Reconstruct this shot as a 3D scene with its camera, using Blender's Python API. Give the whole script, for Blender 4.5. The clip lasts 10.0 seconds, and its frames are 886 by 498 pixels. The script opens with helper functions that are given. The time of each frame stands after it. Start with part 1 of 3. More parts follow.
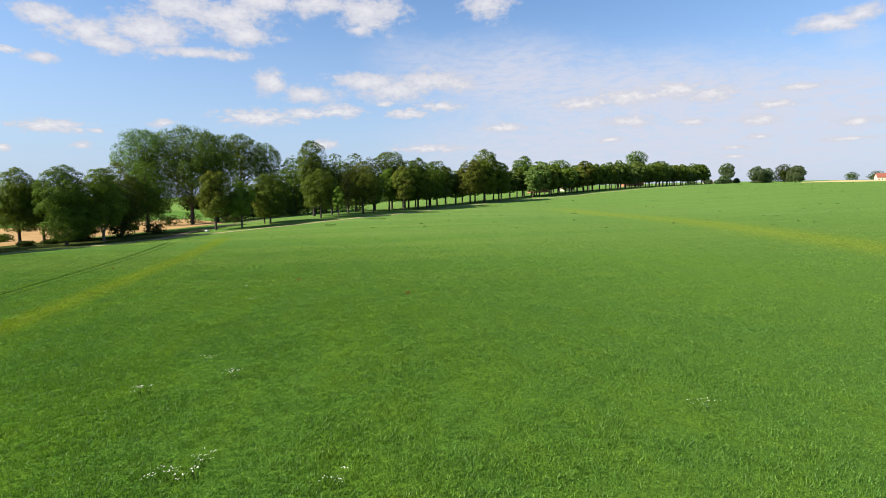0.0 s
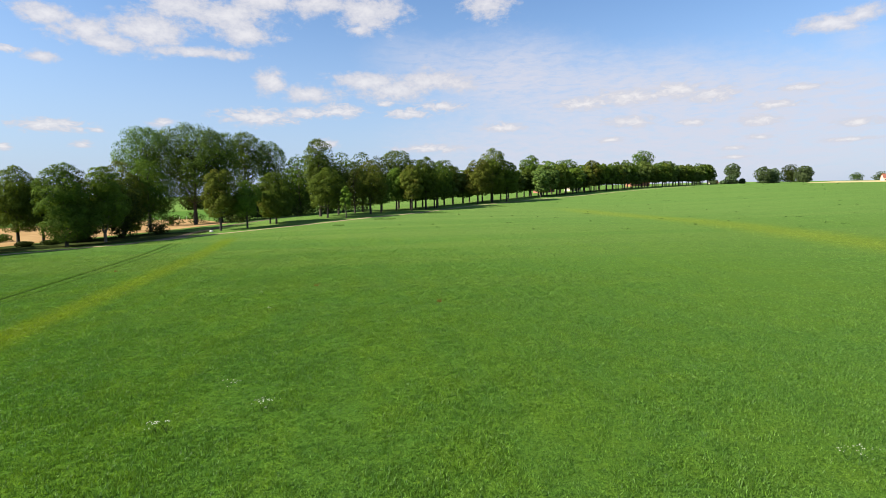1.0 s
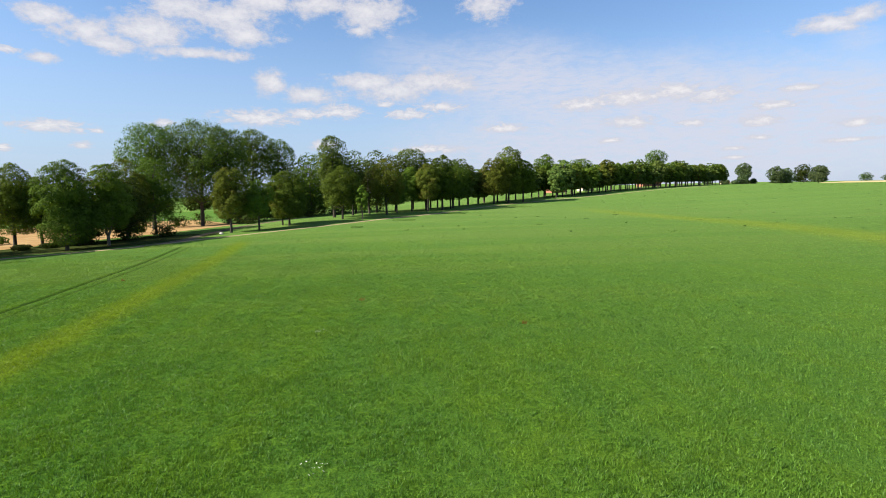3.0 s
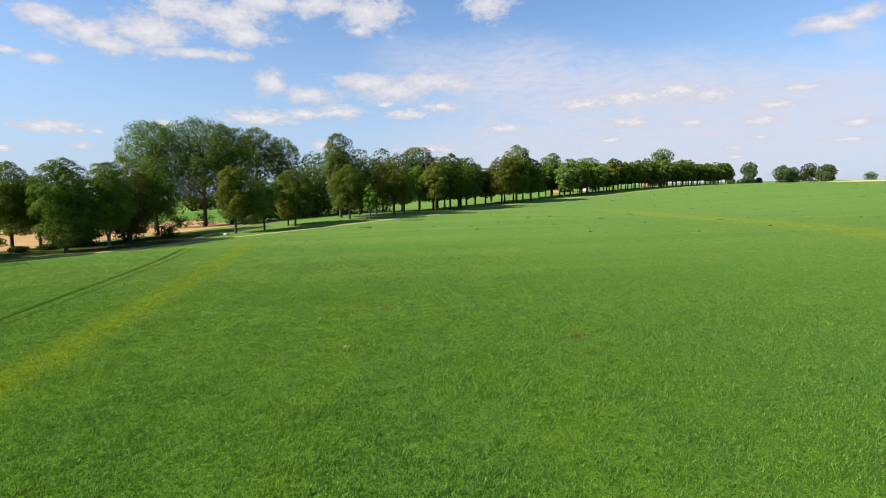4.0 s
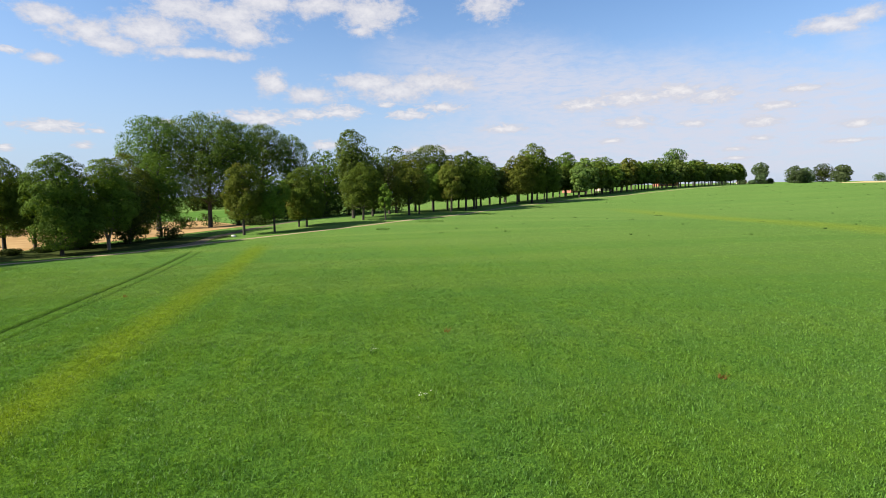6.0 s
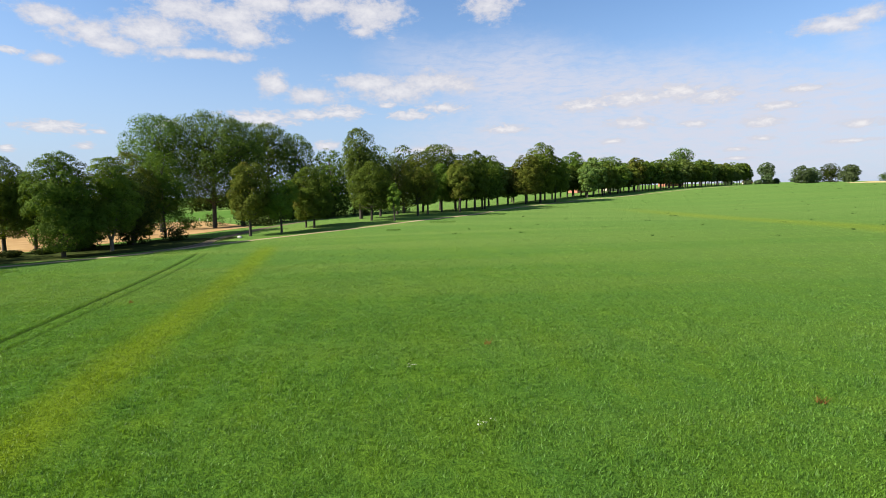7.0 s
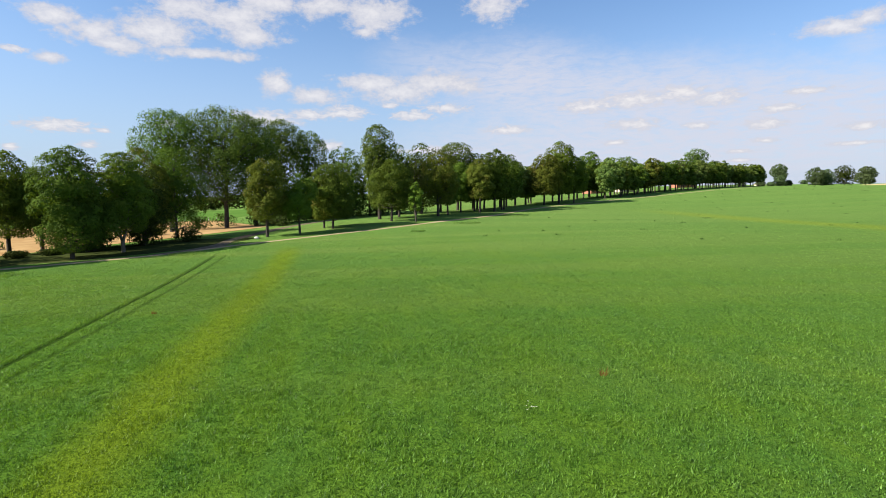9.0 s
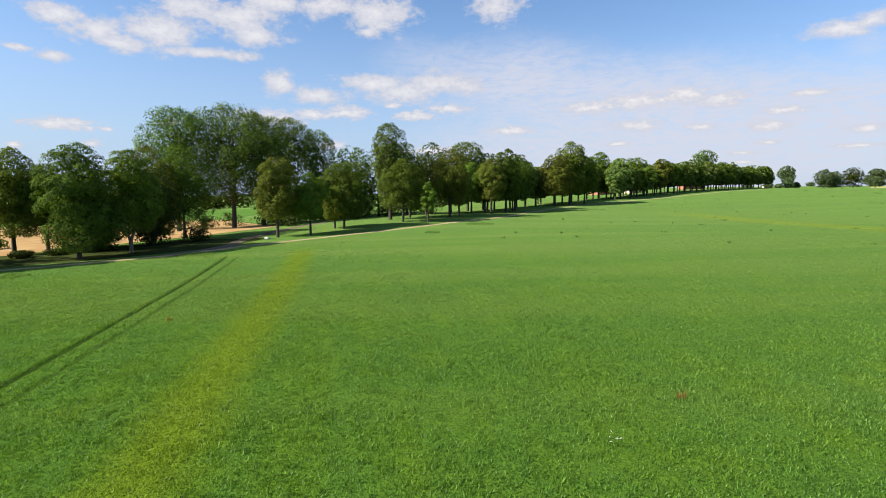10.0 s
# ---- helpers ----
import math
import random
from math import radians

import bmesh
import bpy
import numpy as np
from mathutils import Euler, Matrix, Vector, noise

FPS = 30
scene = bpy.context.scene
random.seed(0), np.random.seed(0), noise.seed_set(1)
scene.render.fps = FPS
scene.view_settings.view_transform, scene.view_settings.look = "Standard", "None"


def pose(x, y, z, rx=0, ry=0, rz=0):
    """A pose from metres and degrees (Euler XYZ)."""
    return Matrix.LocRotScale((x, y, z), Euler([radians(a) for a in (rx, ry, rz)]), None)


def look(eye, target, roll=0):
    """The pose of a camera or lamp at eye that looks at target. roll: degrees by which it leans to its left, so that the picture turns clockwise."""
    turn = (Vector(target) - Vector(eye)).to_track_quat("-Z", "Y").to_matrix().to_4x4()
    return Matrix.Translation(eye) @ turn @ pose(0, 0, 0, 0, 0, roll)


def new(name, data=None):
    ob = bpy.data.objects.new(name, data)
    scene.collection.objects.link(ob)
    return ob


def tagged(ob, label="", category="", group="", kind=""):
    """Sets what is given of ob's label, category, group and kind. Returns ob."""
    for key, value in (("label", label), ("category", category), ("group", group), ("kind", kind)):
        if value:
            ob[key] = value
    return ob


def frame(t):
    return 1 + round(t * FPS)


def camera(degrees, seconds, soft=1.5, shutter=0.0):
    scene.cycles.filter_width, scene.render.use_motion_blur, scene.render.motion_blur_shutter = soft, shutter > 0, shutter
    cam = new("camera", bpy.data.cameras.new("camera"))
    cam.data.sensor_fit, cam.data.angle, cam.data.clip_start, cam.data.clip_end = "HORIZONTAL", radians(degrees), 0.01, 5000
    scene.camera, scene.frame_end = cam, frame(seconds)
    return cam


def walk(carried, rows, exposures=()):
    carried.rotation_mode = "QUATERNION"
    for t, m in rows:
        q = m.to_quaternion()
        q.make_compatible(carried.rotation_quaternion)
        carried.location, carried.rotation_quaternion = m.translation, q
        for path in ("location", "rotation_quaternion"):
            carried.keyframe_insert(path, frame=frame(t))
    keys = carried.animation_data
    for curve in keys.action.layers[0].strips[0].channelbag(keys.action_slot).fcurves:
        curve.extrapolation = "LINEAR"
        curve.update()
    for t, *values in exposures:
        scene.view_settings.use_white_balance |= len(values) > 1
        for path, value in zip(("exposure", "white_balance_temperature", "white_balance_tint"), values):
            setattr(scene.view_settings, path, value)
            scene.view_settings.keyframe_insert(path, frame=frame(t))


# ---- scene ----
cam = camera(78.2, 10.0, soft=0.75)
PATH = [
    (0, (0.569, -0.786, 9.193), (0.568, 1.203, 8.982), -0.6),
    (0.5, (-0.96, 1.441, 9.149), (-0.96, 3.429, 8.937), -0.5),
    (1, (-2.617, 3.794, 9.124), (-2.618, 5.782, 8.913), -0.5),
    (1.5, (-4.196, 6.005, 9.093), (-4.197, 7.994, 8.883), -0.5),
    (2, (-5.9, 8.402, 9.046), (-5.901, 10.391, 8.836), -0.5),
    (2.5, (-7.48, 10.673, 8.981), (-7.481, 12.662, 8.772), -0.5),
    (4, (-11.813, 17.457, 8.689), (-11.815, 19.446, 8.48), -0.6),
    (4.5, (-13.093, 19.667, 8.611), (-13.095, 21.656, 8.402), -0.6),
    (5, (-14.42, 22.045, 8.561), (-14.422, 24.034, 8.352), -0.6),
    (5.5, (-15.651, 24.203, 8.531), (-15.653, 26.192, 8.323), -0.5),
    (7, (-19.368, 29.677, 8.353), (-19.376, 31.667, 8.147), -0.5),
    (7.5, (-20.592, 31.254, 8.3), (-20.6, 33.243, 8.096), -0.4),
    (8, (-21.947, 32.892, 8.263), (-21.957, 34.881, 8.058), -0.3),
    (8.5, (-23.301, 34.43, 8.193), (-23.312, 36.42, 7.989), -0.3),
    (9, (-24.808, 36.027, 8.158), (-24.823, 38.016, 7.954), -0.2),
    (9.5, (-26.045, 37.36, 8.154), (-26.064, 39.349, 7.95), 0.0),
    (10, (-27.491, 38.921, 8.158), (-27.513, 40.91, 7.955), 0.1),
]
walk(cam, [(t, look(eye, target, roll)) for t, eye, target, roll in PATH])


# ---- light ----
def sun_way(azimuth, elevation):
    a, e = radians(azimuth), radians(elevation)
    return Vector((math.sin(a) * math.cos(e), math.cos(a) * math.cos(e), math.sin(e)))


SUN_AZIMUTH, SUN_ELEVATION = -106.0, 35.0
sun = new("sun", bpy.data.lights.new("sun", "SUN"))
sun.data.energy, sun.data.angle, sun.data.color = 5.0, radians(0.55), (1.0, 0.93, 0.80)
scene.view_settings.exposure = 1.10
sun.matrix_world = look(sun_way(SUN_AZIMUTH, SUN_ELEVATION) * 300, (0, 0, 0))


class Nodes:
    """Short hand for building a node tree."""

    def __init__(self, tree):
        self.tree = tree
        tree.nodes.clear()

    def put(self, socket, value):
        if isinstance(value, bpy.types.NodeSocket):
            self.tree.links.new(value, socket)
        elif value is not None:
            if socket.type == "RGBA" and len(value) == 3:
                value = (*value, 1)
            socket.default_value = value

    def node(self, kind, **inputs):
        n = self.tree.nodes.new(kind)
        for key, value in inputs.items():
            self.put(n.inputs[key.replace("_", " ")], value)
        return n

    def math(self, op, a, b=None, c=None):
        n = self.tree.nodes.new("ShaderNodeMath")
        n.operation = op
        for k, v in enumerate((a, b, c)):
            self.put(n.inputs[k], v)
        return n.outputs[0]

    def vec(self, op, a, b=None):
        n = self.tree.nodes.new("ShaderNodeVectorMath")
        n.operation = op
        self.put(n.inputs[0], a)
        self.put(n.inputs[1], b)
        return n.outputs["Value"] if op in ("LENGTH", "DISTANCE", "DOT_PRODUCT") else n.outputs[0]

    def mix(self, f, a, b, blend="MIX"):
        n = self.tree.nodes.new("ShaderNodeMix")
        n.data_type, n.blend_type = "RGBA", blend
        self.put(n.inputs[0], f)
        self.put(n.inputs[6], a)
        self.put(n.inputs[7], b)
        return n.outputs[2]

    def step(self, v, lo, hi, a=0.0, b=1.0):
        n = self.tree.nodes.new("ShaderNodeMapRange")
        n.interpolation_type = "SMOOTHSTEP"
        for k, x in enumerate((v, lo, hi, a, b)):
            self.put(n.inputs[k], x)
        return n.outputs[0]

    def noise(self, at, scale, detail=4.0, rough=0.55, distort=0.0):
        n = self.tree.nodes.new("ShaderNodeTexNoise")
        for key, v in (("Vector", at), ("Scale", scale), ("Detail", detail), ("Roughness", rough), ("Distortion", distort)):
            self.put(n.inputs[key], v)
        return n.outputs["Fac"]

    def xyz(self, v):
        n = self.node("ShaderNodeSeparateXYZ", Vector=v)
        return n.outputs

    def join(self, x, y, z=0.0):
        return self.node("ShaderNodeCombineXYZ", X=x, Y=y, Z=z).outputs[0]


# The clouds of the sky: azimuth, elevation, half width, half height, in degrees.
CUMULUS = [
    (-34.6, 14.6, 2.8, 0.8), (-32.3, 13.8, 2.7, 1.3), (-30.4, 13.0, 2.6, 0.9), (-27.3, 14.4, 3.2, 1.7), (-23.4, 12.9, 4.9, 0.5), (-24.2, 16.7, 3.8, 1.7),
    (-20.8, 16.2, 4.6, 1.6), (-18.8, 14.8, 3.0, 1.0), (-16.6, 17.8, 4.2, 0.9), (-12.4, 17.8, 5.0, 1.2), (-7.4, 17.3, 3.7, 1.7), (-8.0, 15.6, 1.5, 0.6),
    (-35.6, 11.3, 1.4, 0.5), (4.8, 18.1, 2.8, 1.4), (34.5, 13.4, 2.9, 0.8), (36.8, 13.8, 1.9, 0.8), (-17.0, 10.4, 1.7, 1.2),
    (-13.2, 9.7, 3.2, 0.9), (-7.6, 10.9, 4.1, 0.9), (-5.3, 10.1, 3.6, 1.3), (-1.0, 10.9, 4.6, 1.2),
]
LOW_CUMULUS = [
    (-37.7, 11.6, 1.1, 0.3), (-5.9, 8.9, 0.9, 0.4), (-3.6, 7.9, 2.3, 0.6), (-0.1, 8.6, 2.6, 0.5), (-10.5, 8.1, 2.5, 0.7), (-13.8, 7.8, 2.5, 0.5),
    (-18.2, 7.3, 3.7, 0.8), (-26.6, 6.5, 1.2, 0.4), (-35.2, 5.8, 2.9, 0.6), (-32.0, 5.6, 0.7, 0.2), (-38.5, 3.9, 0.6, 0.3), (-33.1, 4.3, 0.9, 0.3),
    (14.1, 8.5, 2.5, 0.7), (18.4, 8.9, 3.3, 0.8), (22.7, 9.2, 2.3, 0.8), (26.0, 8.6, 2.2, 0.7), (18.7, 6.6, 2.3, 0.6), (24.2, 6.2, 1.3, 0.4),
    (29.8, 6.1, 1.7, 0.5), (29.8, 4.6, 1.0, 0.3), (27.9, 3.7, 1.2, 0.2), (6.2, 6.4, 2.1, 0.5), (-12.0, 4.8, 1.5, 0.5), (30.8, 7.3, 1.9, 0.4),
    (32.8, 8.6, 1.9, 0.3), (36.9, 5.4, 1.7, 0.4), (36.2, 4.0, 1.9, 0.2), (16.9, 4.9, 1.4, 0.3), (27.9, 2.9, 1.3, 0.2), (-1.4, 4.4, 3.9, 0.4),
]
# Thin high cloud: the same, with an opacity.
VEIL = [(7.0, 11.2, 10.0, 4.2, 0.88), (20.0, 9.2, 13.0, 4.0, 0.92), (34.0, 7.3, 12.0, 3.8, 0.85), (26.0, 4.0, 24.0, 5.5, 0.9), (8.0, 4.5, 14.0, 4.0, 0.7), (-3.0, 13.2, 5.0, 2.4, 0.4), (36.5, 12.0, 2.2, 0.9, 0.35)]

world = bpy.data.worlds.new("sky")
scene.world = world
world.use_nodes = True
W = Nodes(world.node_tree)
sky = W.node("ShaderNodeTexSky")
sky.sky_type, sky.sun_disc = "NISHITA", False
sky.sun_elevation, sky.sun_rotation = radians(SUN_ELEVATION), radians(SUN_AZIMUTH)
sky.air_density, sky.dust_density, sky.ozone_density = 1.0, 0.6, 1.6
way = W.node("ShaderNodeTexCoord").outputs["Generated"]
wx, wy, wz = W.xyz(way)
azim = W.math("MULTIPLY", W.math("ARCTAN2", wx, wy), 180 / math.pi)
elev = W.math("MULTIPLY", W.math("ARCSINE", wz), 180 / math.pi)
flat = W.join(azim, elev)
puff = W.noise(W.join(azim, W.math("MULTIPLY", elev, 1.7)), 0.32, 9.0, 0.58, 0.3)
fine = W.noise(W.join(azim, W.math("MULTIPLY", elev, 1.5)), 1.3, 8.0, 0.62, 0.2)
lump = W.math("ADD", W.math("MULTIPLY", W.math("SUBTRACT", puff, 0.5), 2.1), W.math("MULTIPLY", W.math("SUBTRACT", fine, 0.5), 1.3))


def blobs(table):
    total = None
    for a, e, w, h in table:
        d = W.vec("LENGTH", W.vec("MULTIPLY", W.vec("SUBTRACT", flat, (a, e, 0)), (1 / w, 1 / h, 0)))
        m = W.math("SUBTRACT", 1.0, d)
        total = m if total is None else W.math("MAXIMUM", total, m)
    return total


shape = blobs(CUMULUS)
ragged = W.noise(W.join(azim, W.math("MULTIPLY", elev, 2.2)), 0.9, 9.0, 0.66, 0.6)
low = W.math("ADD", blobs(LOW_CUMULUS), W.math("MULTIPLY", W.math("SUBTRACT", ragged, 0.49), 2.9))
# Elsewhere round the sky the same kind of scattered cumulus goes on.
around = W.math("SUBTRACT", W.math("MULTIPLY", W.noise(way, 4.0, 3.0), 3.0), 1.75)
around = W.math("ADD", around, W.step(W.math("ABSOLUTE", azim), 42, 52, -3.0, 0.0))
around = W.math("ADD", around, W.step(elev, 0.0, 4.0, -2.0, 0.0))
shape = W.math("MAXIMUM", shape, around)
body = W.math("MAXIMUM", W.math("ADD", shape, lump), low)
cumulus = W.step(body, -0.28, 0.55)
veil = None
for a, e, w, h, o in VEIL:
    d = W.vec("LENGTH", W.vec("MULTIPLY", W.vec("SUBTRACT", flat, (a, e, 0)), (1 / w, 1 / h, 0)))
    m = W.step(W.math("ADD", d, W.math("MULTIPLY", lump, -0.22)), 1.35, 0.1, 0.0, o)
    veil = m if veil is None else W.math("SUBTRACT", W.math("ADD", veil, m), W.math("MULTIPLY", veil, m))
streak = W.noise(W.join(azim, W.math("MULTIPLY", elev, 4.0)), 0.5, 8.0, 0.65, 0.5)
veil = W.math("MULTIPLY", veil, W.step(streak, 0.25, 0.62, 0.45, 1.0))
blue = W.vec("MULTIPLY", sky.outputs[0], (0.130, 0.152, 0.178))
haze = W.step(elev, 20.0, -3.0, 0.0, 0.84)
blue = W.mix(haze, blue, (0.465, 0.575, 0.80))
blue = W.mix(veil, blue, (0.68, 0.70, 0.81))
white = W.mix(W.step(body, 0.15, 1.25), (0.66, 0.66, 0.73), (0.90, 0.87, 0.87))
out = W.mix(W.math("MULTIPLY", cumulus, 0.86), blue, white)
back = W.node("ShaderNodeBackground", Color=out, Strength=0.47)
W.tree.links.new(back.outputs[0], W.node("ShaderNodeOutputWorld").inputs[0])


# ---- materials ----
def material(name):
    m = bpy.data.materials.new(name)
    m.use_nodes = True
    return m, Nodes(m.node_tree)


def finish(n, shader, bump=None):
    n.tree.links.new(shader, n.node("ShaderNodeOutputMaterial").inputs[0])


def principled(n, colour, rough, height=None, strength=0.5, distance=0.05, **more):
    s = n.node("ShaderNodeBsdfPrincipled", Base_Color=colour, Roughness=rough, **more)
    if height is not None:
        b = n.node("ShaderNodeBump", Strength=strength, Distance=distance, Height=height)
        n.tree.links.new(b.outputs[0], s.inputs["Normal"])
    return s.outputs[0]


RUT = (-51.0, 66.3, -0.198)
STRIPE = (-38.2, 56.5, -0.187)


def meadow_colour(n):
    """The colour of the meadow over the ground: patches of blue-green and yellow-green grass, dry strips, wheel ruts,
    and light and shade put into the colour.
    """
    at = n.node("ShaderNodeNewGeometry").outputs["Position"]
    x, y, z = n.xyz(at)
    flat_at = n.join(x, y)
    big = n.noise(flat_at, 0.045, 4.0, 0.6, 0.4)
    mid = n.noise(flat_at, 0.30, 4.0, 0.6)
    small = n.noise(flat_at, 1.7, 4.0, 0.65)
    bands = n.noise(n.join(n.math("MULTIPLY", n.math("ADD", x, n.math("MULTIPLY", y, 0.25)), 0.006), n.math("MULTIPLY", y, 0.075)), 1.0, 3.0, 0.6)
    c = n.mix(n.step(big, 0.36, 0.64), (0.080, 0.185, 0.022), (0.105, 0.205, 0.016))
    c = n.mix(n.step(mid, 0.42, 0.70, 0.0, 0.60), c, (0.138, 0.235, 0.016))
    c = n.mix(n.step(mid, 0.50, 0.26, 0.0, 0.40), c, (0.062, 0.158, 0.024))
    c = n.mix(n.step(small, 0.30, 0.75, 0.0, 0.35), c, (0.125, 0.200, 0.022))
    c = n.mix(n.step(small, 0.72, 0.86, 0.0, 0.22), c, (0.15, 0.11, 0.04))
    # mowing lanes along the slope, and noise clumps painted dark as shade between tufts
    lane = n.math("SUBTRACT", x, n.math("MULTIPLY", y, STRIPE[2]))
    lanes = n.noise(n.join(n.math("MULTIPLY", lane, 0.30), n.math("MULTIPLY", y, 0.012)), 1.0, 3.0, 0.6)
    c = n.mix(n.step(lanes, 0.40, 0.60, 0.0, 0.36), c, (0.074, 0.178, 0.030))
    tufts = n.noise(flat_at, 3.2, 3.0, 0.7)
    c = n.mix(n.step(tufts, 0.48, 0.32, 0.0, 0.50), c, (0.048, 0.118, 0.011))
    c = n.mix(n.step(tufts, 0.52, 0.70, 0.0, 0.55), c, (0.172, 0.295, 0.020))
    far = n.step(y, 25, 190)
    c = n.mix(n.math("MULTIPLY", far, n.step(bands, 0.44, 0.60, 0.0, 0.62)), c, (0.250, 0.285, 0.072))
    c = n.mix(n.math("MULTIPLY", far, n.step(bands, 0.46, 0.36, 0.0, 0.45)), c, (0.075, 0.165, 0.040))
    # farther grass paler: low-angle gleam of lit tips put into the colour
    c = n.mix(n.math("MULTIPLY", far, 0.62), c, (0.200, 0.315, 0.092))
    # lighter towards +x, imitating the sun's brighter hot-spot on that side
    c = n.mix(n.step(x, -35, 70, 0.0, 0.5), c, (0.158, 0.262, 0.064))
    edge = n.math("MULTIPLY", n.math("SUBTRACT", n.noise(flat_at, 0.5, 3.0), 0.5), 1.8)
    # dry yellow strip down the slope
    d = n.math("SUBTRACT", x, n.math("MULTIPLY_ADD", n.math("SUBTRACT", y, STRIPE[1]), STRIPE[2], STRIPE[0]))
    d = n.math("ADD", n.math("ABSOLUTE", d), edge)
    s = n.math("MULTIPLY", n.step(d, 3.2, 0.2, 0.0, 0.70), n.step(y, 137, 122))
    c = n.mix(s, c, (0.200, 0.262, 0.014))
    # the other dry strip, bending across the slope
    q = n.math("SUBTRACT", y, 95.0)
    q = n.math("SUBTRACT", 65.0, n.math("MULTIPLY", n.math("MULTIPLY", q, q), 0.0016))
    d = n.math("ADD", n.math("ABSOLUTE", n.math("SUBTRACT", x, q)), n.math("MULTIPLY", edge, 3.0))
    s = n.math("MULTIPLY", n.step(d, 11.0, 0.5, 0.0, 0.45), n.math("MULTIPLY", n.step(y, 225, 190), n.step(y, 40, 80)))
    c = n.mix(s, c, (0.29, 0.32, 0.03))
    # two wheel ruts: pressed ground, darkened further for the shade in the trench
    d = n.math("SUBTRACT", x, n.math("MULTIPLY_ADD", n.math("SUBTRACT", y, RUT[1]), RUT[2], RUT[0]))
    wob = n.math("MULTIPLY", n.math("SUBTRACT", n.noise(flat_at, 0.8, 3.0), 0.5), 0.35)
    one = n.step(n.math("ABSOLUTE", n.math("ADD", d, wob)), 0.23, 0.10, 0.0, 0.85)
    two = n.step(n.math("ABSOLUTE", n.math("ADD", n.math("SUBTRACT", d, 1.75), wob)), 0.28, 0.08, 0.0, 0.50)
    s = n.math("MULTIPLY", n.math("MAXIMUM", one, two), n.step(y, 126, 120))
    c = n.mix(s, c, (0.028, 0.055, 0.010))
    return n.mix(1.0, c, (0.85, 0.90, 0.86), "MULTIPLY"), flat_at


def meadow_ground():
    m, n = material("meadow")
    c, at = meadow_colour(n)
    # matted turf under the blades: tussocks, lighter leaf tips, shade painted into the gaps
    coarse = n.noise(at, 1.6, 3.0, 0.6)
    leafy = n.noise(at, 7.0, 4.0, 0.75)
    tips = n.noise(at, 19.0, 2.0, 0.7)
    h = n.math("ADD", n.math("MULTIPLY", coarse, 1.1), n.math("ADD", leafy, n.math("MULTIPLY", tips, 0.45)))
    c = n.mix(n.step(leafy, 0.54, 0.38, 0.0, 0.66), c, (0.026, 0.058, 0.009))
    c = n.mix(n.step(tips, 0.56, 0.72, 0.0, 0.55), c, (0.170, 0.290, 0.026))
    finish(n, principled(n, c, 0.95, h, 1.0, 0.20, **{"Specular_IOR_Level": 0.0}))
    return m


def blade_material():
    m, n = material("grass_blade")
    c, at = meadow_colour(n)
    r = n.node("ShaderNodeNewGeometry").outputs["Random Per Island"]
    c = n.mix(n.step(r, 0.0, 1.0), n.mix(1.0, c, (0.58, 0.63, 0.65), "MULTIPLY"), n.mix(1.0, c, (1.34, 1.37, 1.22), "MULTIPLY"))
    a = principled(n, c, 0.55, **{"Specular_IOR_Level": 0.25})
    t = n.node("ShaderNodeBsdfTranslucent", Color=n.mix(1.0, c, (1.3, 1.2, 0.5), "MULTIPLY")).outputs[0]
    mx = n.node("ShaderNodeMixShader", Fac=0.35)
    n.tree.links.new(a, mx.inputs[1])
    n.tree.links.new(t, mx.inputs[2])
    finish(n, mx.outputs[0])
    return m


def leaf_material(name, dark, light, hot=None):
    m, n = material(name)
    r = n.node("ShaderNodeNewGeometry").outputs["Random Per Island"]
    o = n.node("ShaderNodeObjectInfo").outputs["Random"]
    at = n.node("ShaderNodeTexCoord").outputs["Object"]
    c = n.mix(n.step(n.noise(at, 0.45, 3.0), 0.35, 0.68), dark, light)
    c = n.mix(n.step(r, 0.0, 1.0, 0.0, 0.6), c, light)
    if hot:
        c = n.mix(n.step(n.noise(at, 0.3, 2.0), 0.50, 0.72, 0.0, 0.75), c, hot)
    hsv = n.node("ShaderNodeHueSaturation", Hue=n.math("MULTIPLY_ADD", o, 0.03, 0.485), Saturation=1.0, Value=n.math("MULTIPLY_ADD", o, 0.28, 0.74), Color=c)
    c = hsv.outputs[0]
    a = principled(n, c, 0.7, **{"Specular_IOR_Level": 0.03})
    t = n.node("ShaderNodeBsdfTranslucent", Color=n.mix(1.0, c, (1.5, 1.4, 0.5), "MULTIPLY")).outputs[0]
    mx = n.node("ShaderNodeMixShader", Fac=0.22)
    n.tree.links.new(a, mx.inputs[1])
    n.tree.links.new(t, mx.inputs[2])
    finish(n, mx.outputs[0])
    return m


def bark_material(name, dark, light):
    m, n = material(name)
    at = n.node("ShaderNodeTexCoord").outputs["Object"]
    x, y, z = n.xyz(at)
    f = n.noise(n.join(n.math("MULTIPLY", x, 6.0), n.math("MULTIPLY", y, 6.0), z), 1.2, 5.0, 0.65)
    c = n.mix(n.step(f, 0.3, 0.7), dark, light)
    c = n.mix(n.step(n.noise(at, 0.6, 3.0), 0.55, 0.75, 0.0, 0.5), c, (0.09, 0.10, 0.05))
    finish(n, principled(n, c, 0.9, f, 0.8, 0.05))
    return m


